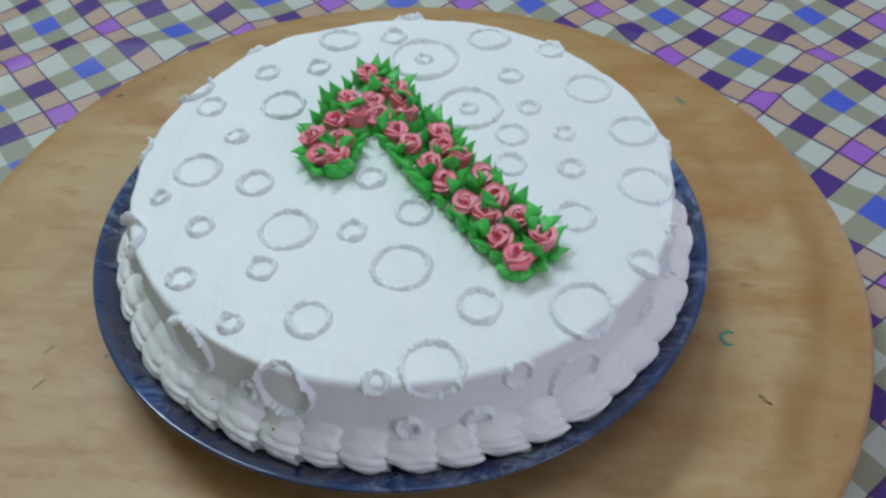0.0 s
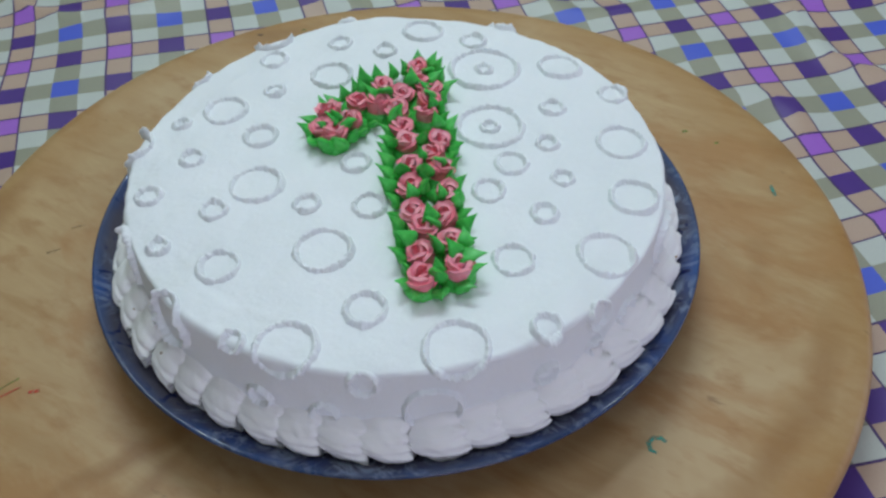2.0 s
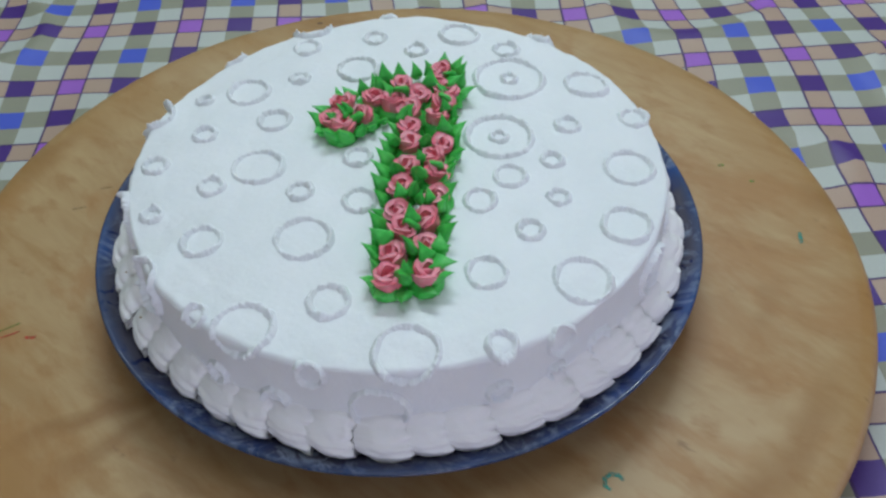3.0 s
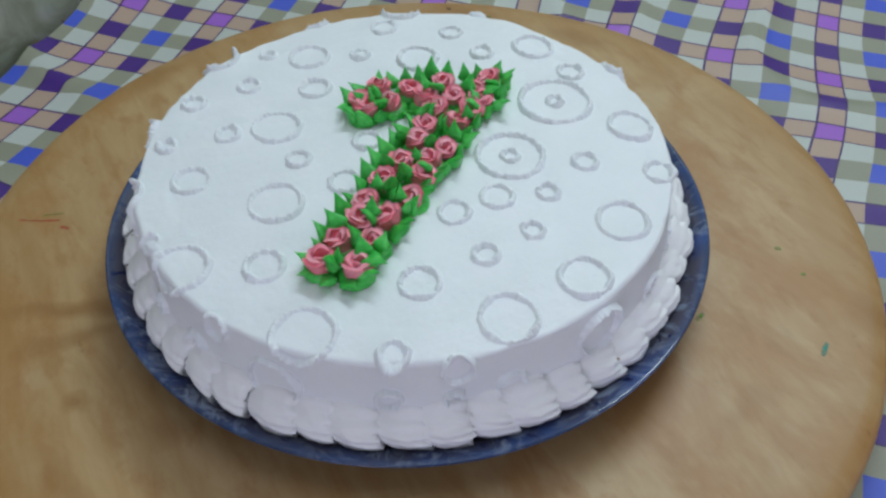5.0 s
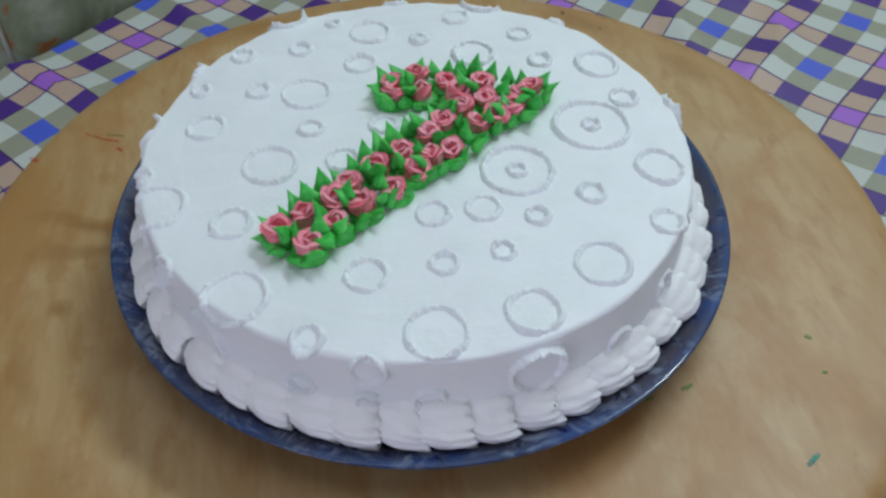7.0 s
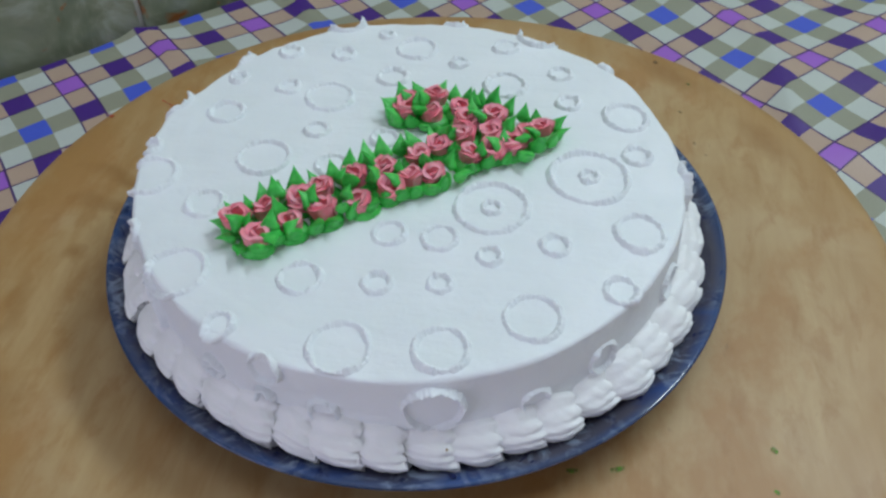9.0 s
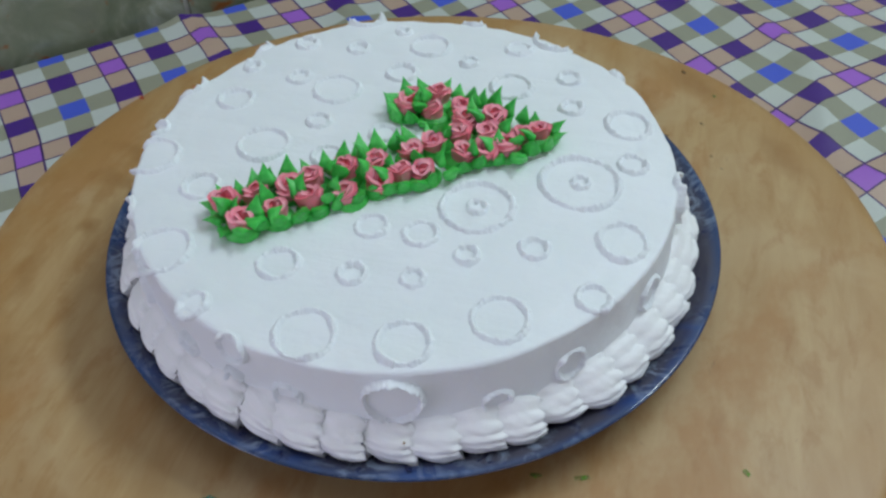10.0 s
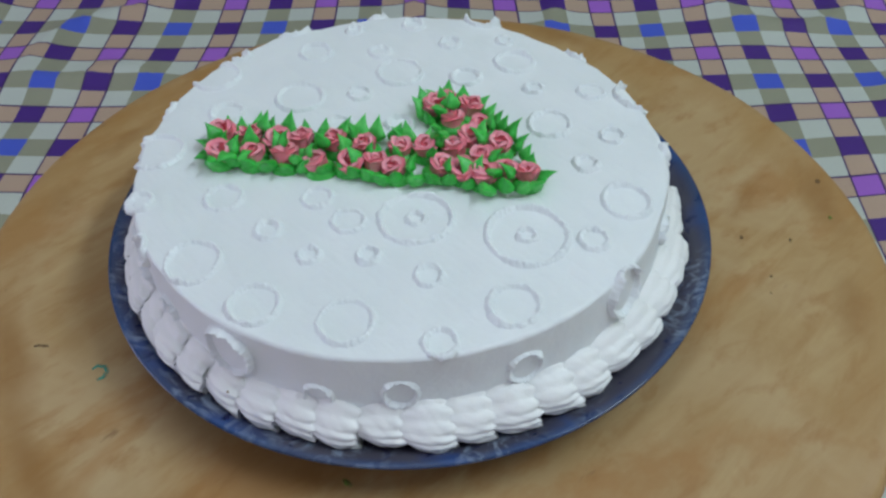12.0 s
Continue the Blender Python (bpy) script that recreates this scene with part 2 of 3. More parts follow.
def lathe(profile, steps, wobble=None):
    """Verts and faces of a profile of (radius, height) turned about z."""
    verts = []
    for k, (r, z) in enumerate(profile):
        for j in range(steps):
            a = 2 * math.pi * j / steps
            p = Vector((r * math.cos(a), r * math.sin(a), z))
            verts.append(wobble(p, k) if wobble else p)
    return verts, [f[::-1] for f in grid_faces(len(profile), steps, True)]


def box_mesh(name, size, material, bevel=0.002):
    bm = bmesh.new()
    bmesh.ops.create_cube(bm, size=1.0)
    bmesh.ops.scale(bm, vec=size, verts=bm.verts)
    bmesh.ops.bevel(bm, geom=bm.edges[:], offset=bevel, segments=2, affect="EDGES")
    data = bpy.data.meshes.new(name)
    bm.to_mesh(data)
    bm.free()
    data.materials.append(material)
    return data


def at_room(ob, x, y, z):
    ob.matrix_world = ROOM_M @ Matrix.Translation((x, y, z))
    return ob


# ---- room ----
def build_room():
    wide = max(WALL_A, WALL_B) - FAR
    t = 0.12
    mid_x, mid_y, mid_z = (FAR + WALL_B) / 2, (FAR + WALL_A) / 2, (FLOOR_Z + CEIL_Z) / 2
    high = CEIL_Z - FLOOR_Z
    floor = at_room(new("floor", box_mesh("floor", (wide + 0.4, wide + 0.4, 0.1), FLOORING)), mid_x, mid_y, FLOOR_Z - 0.05)
    tagged(floor, "beige tiled kitchen floor under the table", "floor", kind="structure")
    ceiling = at_room(new("ceiling", box_mesh("ceiling", (wide + 0.4, wide + 0.4, 0.1), PAINT)), mid_x, mid_y, CEIL_Z + 0.05)
    tagged(ceiling, "plain off-white painted kitchen ceiling", "ceiling", kind="structure")
    a = at_room(new("wall_north", box_mesh("wall_north", (wide + 0.4, t, high), GROUT)), mid_x, WALL_A + 0.0035 + t / 2, mid_z)
    tagged(a, "green marbled tiled wall behind the table", "wall", kind="structure")
    b = at_room(new("wall_east", box_mesh("wall_east", (t, wide + 0.4, high), GROUT)), WALL_B + 0.0035 + t / 2, mid_y - 0.07, mid_z)
    tagged(b, "green marbled tiled wall beside the table", "wall", kind="structure")
    # the unseen west and south walls each have an added window opening for the fill
    for name, lo, hi in (("wall_west", FAR, WALL_A + 0.01), ("wall_south", FAR - t, WALL_B + 0.01)):
        bm = bmesh.new()
        (w0, w1), (s0, s1) = WINDOW_SPAN, WINDOW_RISE
        for y0, y1, z0, z1 in ((lo, w0, FLOOR_Z, CEIL_Z), (w1, hi, FLOOR_Z, CEIL_Z), (w0, w1, FLOOR_Z, s0), (w0, w1, s1, CEIL_Z)):
            place, size = Vector((FAR - t / 2, (y0 + y1) / 2, (z0 + z1) / 2)), Vector((t, y1 - y0, z1 - z0))
            if name == "wall_south":
                place, size = place.yxz, size.yxz
            bmesh.ops.create_cube(bm, size=1.0, matrix=Matrix.Translation(place) @ Matrix.Diagonal((*size, 1)))
        data = bpy.data.meshes.new(name)
        bm.to_mesh(data)
        bm.free()
        data.materials.append(PAINT)
        wall = new(name, data)
        wall.matrix_world = ROOM_M
        tagged(wall, "unseen off-white painted wall with an added window opening for fill light", "wall", kind="structure")
    return a, b


def build_table():
    table = new("table")
    table.matrix_world = ROOM_M @ Matrix.Translation((0, 0, FLOOR_Z))
    tagged(table, "brown wooden kitchen table under a checked cloth", "table")
    x0, x1, y0, y1 = -0.62, TABLE_X, -0.62, WALL_A - 0.012
    top = part("tabletop", box_mesh("tabletop", (x1 - x0, y1 - y0, 0.03), TABLE_WOOD), table)
    top.location = ((x0 + x1) / 2, (y0 + y1) / 2, 0.75 - 0.022)
    leg = box_mesh("leg", (0.05, 0.05, 0.708), TABLE_WOOD)
    for x in (x0 + 0.05, x1 - 0.05):
        for y in (y0 + 0.05, y1 - 0.05):
            part("leg", leg, table).location = (x, y, 0.354)


CELL = 0.0176


def cloth_height(x, y):
    """Low folds of the cloth, flat under the board."""
    d = math.hypot(x, y)
    k = min(1.0, max(0.0, (d - 0.235) / 0.05))
    v = Vector((x * 7.0, y * 7.0, 0.3))
    ridge = 1 - abs(noise.noise(Vector((x * 9 + 3.1, y * 9 - 1.7, 2.2)))) * 2
    return CLOTH_Z + k * (0.0055 * (noise.noise(v) + 0.5) + 0.006 * max(0, ridge) ** 4)


def build_cloth():
    x0, x1, y0, y1 = -0.64, TABLE_X + 0.02, -0.64, WALL_A - 0.006
    nx, ny = 210, 150
    verts, uvs = [], []
    for i in range(ny):
        for j in range(nx):
            x, y = x0 + (x1 - x0) * j / (nx - 1), y0 + (y1 - y0) * i / (ny - 1)
            d = math.hypot(x, y)
            k = min(1.0, max(0.0, (d - 0.2) / 0.08))
            sx = 0.0085 * k * noise.noise(Vector((x * 8, y * 8, 5.5)))
            sy = 0.0085 * k * noise.noise(Vector((x * 8, y * 8, 9.5)))
            verts.append((x, y, cloth_height(x, y)))
            uvs.append(((x + sx - 0.0469) / CELL, (y + sy - 0.0035) / CELL))
    data = mesh_from("tablecloth", verts, grid_faces(ny, nx), CLOTH)
    layer = data.uv_layers.new(name="UVMap")
    for loop in data.loops:
        layer.data[loop.index].uv = uvs[loop.vertex_index]
    ob = new("tablecloth", data)
    ob.matrix_world = ROOM_M
    tagged(ob, "checked oilcloth in purple, blue, tan and olive spread on the table", "tablecloth")
    return ob


# ---- board and plate ----


def build_board():
    board = new("round_board")
    board.location = (*BOARD_AT, CLOTH_Z + 0.0006)
    tagged(board, "round pale wooden board, stained and worn, on the checked tablecloth", "board")
    h = -CLOTH_Z - 0.0006
    prof = [(0.0, h)] + [(BOARD_R * k / 24, h) for k in range(1, 24)]
    prof += [(BOARD_R - 0.006 + 0.006 * math.sin(a), h - 0.006 * (1 - math.cos(a))) for a in (0.3, 0.6, 0.9, 1.2, 1.57)]
    prof += [(BOARD_R, 0.005), (BOARD_R - 0.002, 0.001), (BOARD_R - 0.006, 0.0), (0.0, 0.0)]

    def wobble(p, k):
        r = math.hypot(p.x, p.y)
        if r > BOARD_R * 0.96:
            f = 1 + 0.0035 * noise.noise(Vector((p.x * 14, p.y * 14, 1.0)))
            p = Vector((p.x * f, p.y * f, p.z))
        return p

    v, f = lathe(prof, 160, wobble)
    part("board_disc", mesh_from("board_disc", v, f, WOOD), board)
    return board


def smear(name, parent, points, width, material, label):
    """A thin dried streak of colour on the board, in the board's own coordinates."""
    z = -CLOTH_Z - 0.0006 + 0.0003
    pts = [Vector((x - BOARD_AT[0], y - BOARD_AT[1], z)) for x, y in points]
    verts, n = [], len(pts)
    for i, p in enumerate(pts):
        d = (pts[min(i + 1, n - 1)] - pts[max(i - 1, 0)]).normalized()
        side = Vector((-d.y, d.x, 0)) * width * (0.35 + 0.65 * math.sin(math.pi * (i + 0.5) / n)) * (0.8 + 0.4 * random.random())
        verts += [p + side * 0.5, p - side * 0.5, p + Vector((0, 0, 0.0004))]
    faces = []
    for i in range(n - 1):
        a, b = i * 3, i * 3 + 3
        faces += [(a, b, b + 2, a + 2), (a + 2, b + 2, b + 1, a + 1)]
    return part(name, mesh_from(name, verts, faces, material), parent, label)


def build_plate():
    plate = new("plate")
    plate.location = (-0.0028, 0.0008, 0.0005)
    plate.scale = (1.011, 1.011, 1.0)
    tagged(plate, "mottled dark blue glass plate with shiny rim on the board", "plate")
    prof = [(0.0, 0.0055), (0.05, 0.0055), (0.095, 0.0055), (0.104, 0.0062), (0.112, 0.0092), (0.122, 0.0145), (0.132, 0.0198), (0.1385, 0.0236), (0.1402, 0.0248), (0.1412, 0.0252), (0.142, 0.0248), (0.1422, 0.0240), (0.1412, 0.0228),
            (0.134, 0.0172), (0.124, 0.0115), (0.113, 0.0055), (0.104, 0.0018), (0.096, 0.0004), (0.0, 0.0004)]
    v, f = lathe(prof, 192)
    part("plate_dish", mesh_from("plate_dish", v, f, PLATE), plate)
    return plate


# ---- cake ----
TOP_Z, EDGE, FLAT_R = 0.0639, 0.0021, 0.1180
SAG = 0.0022
ARC = EDGE * math.pi / 2


def cake_surface(phi, s, lift=0.0):
    """A point on the cake's skin: s is the way from the middle of the top, out over the edge and down the side."""
    if s <= FLAT_R:
        r, z, nr, nz = s, TOP_Z + SAG * (1 - (s / FLAT_R) ** 4) - SAG, 0.0, 1.0
    elif s <= FLAT_R + ARC:
        a = (s - FLAT_R) / EDGE
        r, z, nr, nz = FLAT_R + EDGE * math.sin(a), TOP_Z - SAG - EDGE * (1 - math.cos(a)), math.sin(a), math.cos(a)
    else:
        d = s - FLAT_R - ARC
        r, z, nr, nz = FLAT_R + EDGE + 0.05 * d, TOP_Z - SAG - EDGE - d, 1.0, 0.05
    p = Vector((r * math.cos(phi), r * math.sin(phi) * (1 + 0.004 * min(1.0, s / FLAT_R) ** 4) - 0.0006 * min(1.0, s / FLAT_R) ** 3, z))
    n = Vector((nr * math.cos(phi), nr * math.sin(phi), nz))
    rough = 0.0010 * noise.noise(p * 24) + 0.00042 * noise.noise(Vector((p.x * 110, p.y * 60, p.z * 95)))
    if s > FLAT_R - 0.012:
        rough += 0.0011 * noise.noise(Vector((p.x * 40, p.y * 40, 3.3)))
    if abs(s - FLAT_R - 0.001) < 0.007:
        rough += 0.0006 * (1 - abs(s - FLAT_R - 0.001) / 0.007) * noise.noise(Vector((p.x * 150, p.y * 150, p.z * 60)))
    return p + n * (rough + lift)


def build_cake_body(cake):
    ss = [FLAT_R * (k / 62) for k in range(63)] + [FLAT_R + ARC * k / 8 for k in range(1, 9)] + [FLAT_R + ARC + 0.046 * k / 24 for k in range(1, 25)]
    steps = 720
    verts = [cake_surface(2 * math.pi * j / steps, s) for s in ss for j in range(steps)]
    faces = [f[::-1] for f in grid_faces(len(ss), steps, True)]
    # close the underside
    last = (len(ss) - 1) * steps
    verts.append(Vector((0, 0, verts[last].z)))
    faces += [(last + (j + 1) % steps, last + j, len(verts) - 1) for j in range(steps)]
    return part("cream_body", mesh_from("cream_body", verts, faces, CREAM), cake, "smooth white whipped cream coat")


def ring_mesh(s0, phi0, radius, rng, ridge=0.0020, width=0.0010):
    """A pressed ring: a low uneven ridge of cream that follows the skin of the cake."""
    around, across = max(110, int(radius * 24000)), 17
    seed = rng.uniform(0, 90)
    on_side = s0 > FLAT_R + ARC + 0.010
    cx, cy = s0 * math.cos(phi0), s0 * math.sin(phi0)
    verts = []
    for j in range(around):
        a = 2 * math.pi * j / around
        ca, sa = math.cos(a), math.sin(a)
        rr = radius * (1 + 0.06 * noise.noise(Vector((ca * 1.1, sa * 1.1, seed))))
        lump = noise.noise(Vector((ca * radius * 420, sa * radius * 420, seed + 7)))
        slow = noise.noise(Vector((ca * 1.3, sa * 1.3, seed + 20)))
        fine = noise.noise(Vector((ca * radius * 1150, sa * radius * 1150, seed + 40)))
        h = ridge * max(0.30, 0.90 + 0.62 * slow + 0.36 * lump + 0.15 * fine)
        w = width * max(0.50, 0.84 + 0.22 * lump + 0.30 * slow + 0.08 * fine)
        for k in range(across):
            q = (k / (across - 1)) * 2 - 1
            rho = rr + q * 1.9 * w + 0.00030 * noise.noise(Vector((ca * radius * 700 + 2 * q, sa * radius * 700, seed + 90)))
            grain = 0.00045 * noise.noise(Vector((ca * rho * 800, sa * rho * 800, seed + 60)))
            # a rounded ridge, steeper towards the middle of the ring
            lift = (h + grain) * (0.5 + 0.5 * math.cos(math.pi * abs(q) ** (1.15 if q > 0 else 0.9))) ** 1.1 - 0.00045 * abs(q) ** 4
            x, y = rho * ca, rho * sa
            if on_side:
                phi, s = phi0 + x / 0.121, s0 + y
            else:
                px, py = cx + x, cy + y
                phi, s = math.atan2(py, px), math.hypot(px, py)
            lip = math.exp(-((s - FLAT_R - 0.0012) / 0.0045) ** 2) * (1 - q * q)
            verts.append(cake_surface(phi, s, lift * (1 + lip * (0.15 + 0.3 * fine + 0.3 * lump) * min(1.0, radius / 0.011) ** 3)))
    faces = []
    for j in range(around):
        n = (j + 1) % around
        for k in range(across - 1):
            quad = (j * across + k, j * across + k + 1, n * across + k + 1, n * across + k)
            faces.append(quad[::-1] if on_side else quad)
    return mesh_from("pressed_ring", verts, faces, CREAM)


def build_rings(cake):
    rng = random.Random(5)
    top = [(0.0073, -0.0654, 0.0112), (0.0243, -0.1115, 0.0112), (0.0393, -0.0815, 0.0075), (0.079, -0.0796, 0.0118),
           (-0.0427, -0.0475, 0.0108), (-0.0905, -0.0124, 0.0095), (-0.0621, 0.0358, 0.0095), (0.0835, 0.0605, 0.0105),
           (0.103, 0.0289, 0.0098), (0.1068, -0.0079, 0.0110), (0.0763, -0.0306, 0.0078), (0.0481, -0.0009, 0.0062),
           (0.0481, 0.0199, 0.0066), (0.0749, -0.0004, 0.0050), (0.0719, 0.0235, 0.0042), (0.0553, 0.041, 0.0043),
           (0.0455, 0.0665, 0.0053), (-0.0243, -0.0928, 0.0077), (-0.0626, -0.0201, 0.0070), (-0.0152, -0.0467, 0.0050),
           (0.0089, -0.0342, 0.0066), (-0.0122, -0.0143, 0.0058), (-0.045, 0.0942, 0.0098), (0.0328, 0.100, 0.0098)]
    more = [(-0.079, 0.011, 0.0043), (-0.097, 0.033, 0.0062), (-0.076, 0.062, 0.0052), (-0.051, 0.067, 0.0050),
            (-0.017, 0.099, 0.0058), (-0.102, -0.03, 0.0034), (-0.079, -0.048, 0.0048), (-0.048, -0.069, 0.0050),
            (-0.079, -0.076, 0.0050), (-0.054, -0.096, 0.0038), (0.005, -0.1185, 0.0040), (0.0575, -0.1105, 0.0055),
            (0.065, 0.093, 0.0062), (0.103, -0.054, 0.0052)]
    for x, y, r in top + more:
        part("pressed_ring", ring_mesh(math.hypot(x, y), math.atan2(y, x), r, rng, 0.0020 if r > 0.006 else 0.0022, 0.00125), cake)
    for x, y, r in ((0.0013, 0.0784, 0.0168), (0.0268, 0.0387, 0.0150)):
        s, p = math.hypot(x, y), math.atan2(y, x)
        part("pressed_ring", ring_mesh(s, p, r, rng, 0.0023, 0.0013), cake)
        part("pressed_ring", ring_mesh(s, p, 0.0036, rng, 0.0022, 0.0012), cake)
    # rings over the edge and on the side: degrees round the cake, height, radius
    low = [(-104.4, 0.0535, 0.0120), (-126.4, 0.0505, 0.0120), (-82.5, 0.0404, 0.0046), (-70, 0.0390, 0.0050), (-50.5, 0.0425, 0.0108), (-112, 0.0440, 0.0038),
           (-16.3, 0.0575, 0.0062), (-28.7, 0.0437, 0.0048), (-17.2, 0.0422, 0.0034), (-6, 0.0415, 0.0055), (13.5, 0.0478, 0.0108), (32, 0.0400, 0.0055),
           (47, 0.0440, 0.0066), (70.5, 0.0455, 0.0070), (95.6, 0.0530, 0.0108), (156, 0.0600, 0.0105), (178, 0.0560, 0.0085), (206, 0.0570, 0.0110), (136, 0.0560, 0.0070), (118, 0.0480, 0.0060)]
    for deg, z, r in low:
        z -= 0.0016
        s = FLAT_R + ARC + (TOP_Z - SAG - EDGE - z)
        over = z + r > 0.0595
        part("pressed_ring", ring_mesh(s, radians(deg), r, rng, 0.0026 if over else 0.0018 if 30 < deg < 90 else 0.0026, 0.0010), cake)


def shell_mesh(seed):
    """One piped border shell: a finely ridged puff that fades into the side above, with a torn, toothed end."""
    rng = random.Random(seed)
    rows, lobes, per = 22, 16, 7
    cols = lobes * per
    length, fat = 0.0232 + rng.uniform(-0.0010, 0.0012), 0.0087 + rng.uniform(-0.0005, 0.0006)
    drop, slant = rng.uniform(0.0002, 0.0018), rng.uniform(-0.15, 0.25)
    ragged = [rng.uniform(-0.07, 0.04) for _ in range(lobes)]
    flare = [rng.uniform(-0.12, 0.16) for _ in range(lobes)]
    verts = []
    for i in range(rows):
        t = i / (rows - 1)
        swell = math.sin(min(1.0, t / 0.62) * math.pi / 2)
        rad = fat * (0.60 + 0.44 * swell) * (1 - 0.10 * max(0.0, (t - 0.62) / 0.38) ** 2)
        # the end stands out over the shell that follows, torn into teeth; only its top sinks a little
        sink = 0.22 * max(0.0, (t - 0.84) / 0.16) ** 2
        if i == 0:
            rad = fat * 0.1
        for j in range(cols):
            a = 2 * math.pi * j / cols
            u = a + slant * t
            lobe = int(u / (2 * math.pi) * lobes + 0.5) % lobes
            crest = abs(math.cos(lobes * u / 2))
            late = max(0.0, t - 0.55) / 0.45
            tt = t + (ragged[lobe] + 0.05 * (crest - 0.6)) * late
            phi = (tt * length - 0.004) / 0.1265
            r0, z0 = 0.1224 + 0.0022 * t, 0.0262 - drop * t
            groove = (0.042 + 0.065 * t ** 2) * (1 - crest) * (1 + 0.8 * noise.noise(Vector((lobe * 2.3, t * 4, seed))))
            groove += (0.30 if math.sin(a) < 0.35 else 0.15) * late ** 3 * (1 - crest)
            wav = 1 + 0.08 * noise.noise(Vector((math.cos(a) * 2, math.sin(a) * 2 + t * 3, seed * 3.7))) + 0.04 * noise.noise(Vector((math.cos(a) * 6, math.sin(a) * 6 + t * 7, seed * 1.9)))
            ca, sa = math.cos(a), math.sin(a)
            rr = rad * (1 - sink * min(1.0, max(0.0, 0.3 + 0.9 * sa))) * (1 - groove + flare[lobe] * late ** 2 * (1.6 if sa < 0 else 0.6)) * wav
            if sa < 0:
                rr *= 1 - 0.50 * (0.3 + 0.7 * sa * sa) * (1 - swell) * min(1.0, -4 * sa)
            else:
                rr += (0.97 * fat - rr) * 0.25 * sa * sa
            # the upper half leans back and thins out against the side of the cake
            up = max(0.0, sa)
            r = r0 + rr * ca * 1.06 - 0.0044 * up ** 4
            z = z0 + rr * (sa * 0.94 + 0.46 * up ** 6)
            verts.append((r * math.cos(phi), r * math.sin(phi), z))
    faces = [f[::-1] for f in grid_faces(rows, cols, True)]
    faces.append(tuple(range(cols)))
    # the torn end is hollow towards its middle
    end = (rows - 1) * cols
    mid = Vector((0, 0, 0))
    for k in range(cols):
        mid += Vector(verts[end + k]) / cols
    verts.append(tuple(mid))
    faces += [(end + (k + 1) % cols, end + k, len(verts) - 1)[::-1] for k in range(cols)]
    return mesh_from("piped_shell", verts, faces, PIPED_LIT)


def build_border(cake):
    rng = random.Random(11)
    kinds = [shell_mesh(k) for k in range(8)]
    count = 46
    for k in range(count):
        ob = part("piped_shell", kinds[rng.randrange(8)], cake)
        ob.matrix_local = Matrix.Diagonal((1.002, 1.010, 1.0, 1.0)) @ pose(-0.0008, 0.0, rng.uniform(-0.0006, 0.0006), rng.uniform(-0.3, 0.3), rng.uniform(-0.3, 0.3), 360 * k / count + rng.uniform(-0.6, 0.6)) @ Matrix.Scale(1.0 + rng.uniform(-0.008, 0.008), 4)


def build_crumbs(cake):
    """A few specks of sponge caught in the border."""
    rng = random.Random(3)
    bm = bmesh.new()
    bmesh.ops.create_icosphere(bm, subdivisions=1, radius=0.0006)
    for v in bm.verts:
        v.co *= rng.uniform(0.7, 1.3)
    data = bpy.data.meshes.new("crumb")
    bm.to_mesh(data)
    bm.free()
    data.materials.append(CRUMB)
    for deg, r, z in ((-106, 0.1292, 0.0335), (-99, 0.1308, 0.0280), (-119, 0.1290, 0.0335), (15, 0.1298, 0.0325)):
        a = radians(deg)
        part("crumb", data, cake, "brown sponge crumb").location = (r * math.cos(a), r * math.sin(a), z)


# ---- the number one of roses and leaves ----
def petal_mesh(r, wide, z0, z1, flare, thick, rng):
    """One curled petal of thick icing that stands round the rose's middle, facing +x."""
    rows, cols = 5, 8
    verts, faces = [], []
    tip = rng.uniform(-0.2, 0.2)
    for sgn in (1, -1):
        for i in range(rows):
            v = i / (rows - 1)
            for j in range(cols):
                u = j / (cols - 1) * 2 - 1
                a = u * wide / 2
                crest = 1 - 0.30 * abs(u - tip) ** 2.4
                z = z0 + (z1 - z0) * v * crest
                rad = r * (0.80 + 0.20 * v) + flare * v ** 3 - 0.16 * r * u * (0.4 + v) + sgn * thick * (1 - 0.20 * v) * (1 - 0.4 * u * u)
                verts.append((rad * math.cos(a), rad * math.sin(a), z + 0.0002 * sgn * v))
    half = rows * cols
    for i in range(rows - 1):
        for j in range(cols - 1):
            a, b, c, d = i * cols + j, i * cols + j + 1, (i + 1) * cols + j + 1, (i + 1) * cols + j
            faces += [(a, b, c, d), (a + half, d + half, c + half, b + half)]
    for j in range(cols - 1):
        a, b = (rows - 1) * cols + j, (rows - 1) * cols + j + 1
        faces += [(a, a + half, b + half, b), (j + 1, j + 1 + half, j + half, j)]
    for i in range(rows - 1):
        a, b = i * cols, (i + 1) * cols
        faces.append((a, a + half, b + half, b))
        a, b = a + cols - 1, b + cols - 1
        faces.append((b, b + half, a + half, a))
    seed = rng.uniform(0, 50)
    verts = [Vector(v) * (1 + 0.10 * noise.noise(Vector((v[0] * 420, v[1] * 420, seed + v[2] * 300)))) + Vector((0, 0, 0.0009 * noise.noise(Vector((v[0] * 330, v[1] * 330, seed))) * (v[2] > 0.005))) for v in verts]
    return mesh_from("petal", verts, faces, PINK)


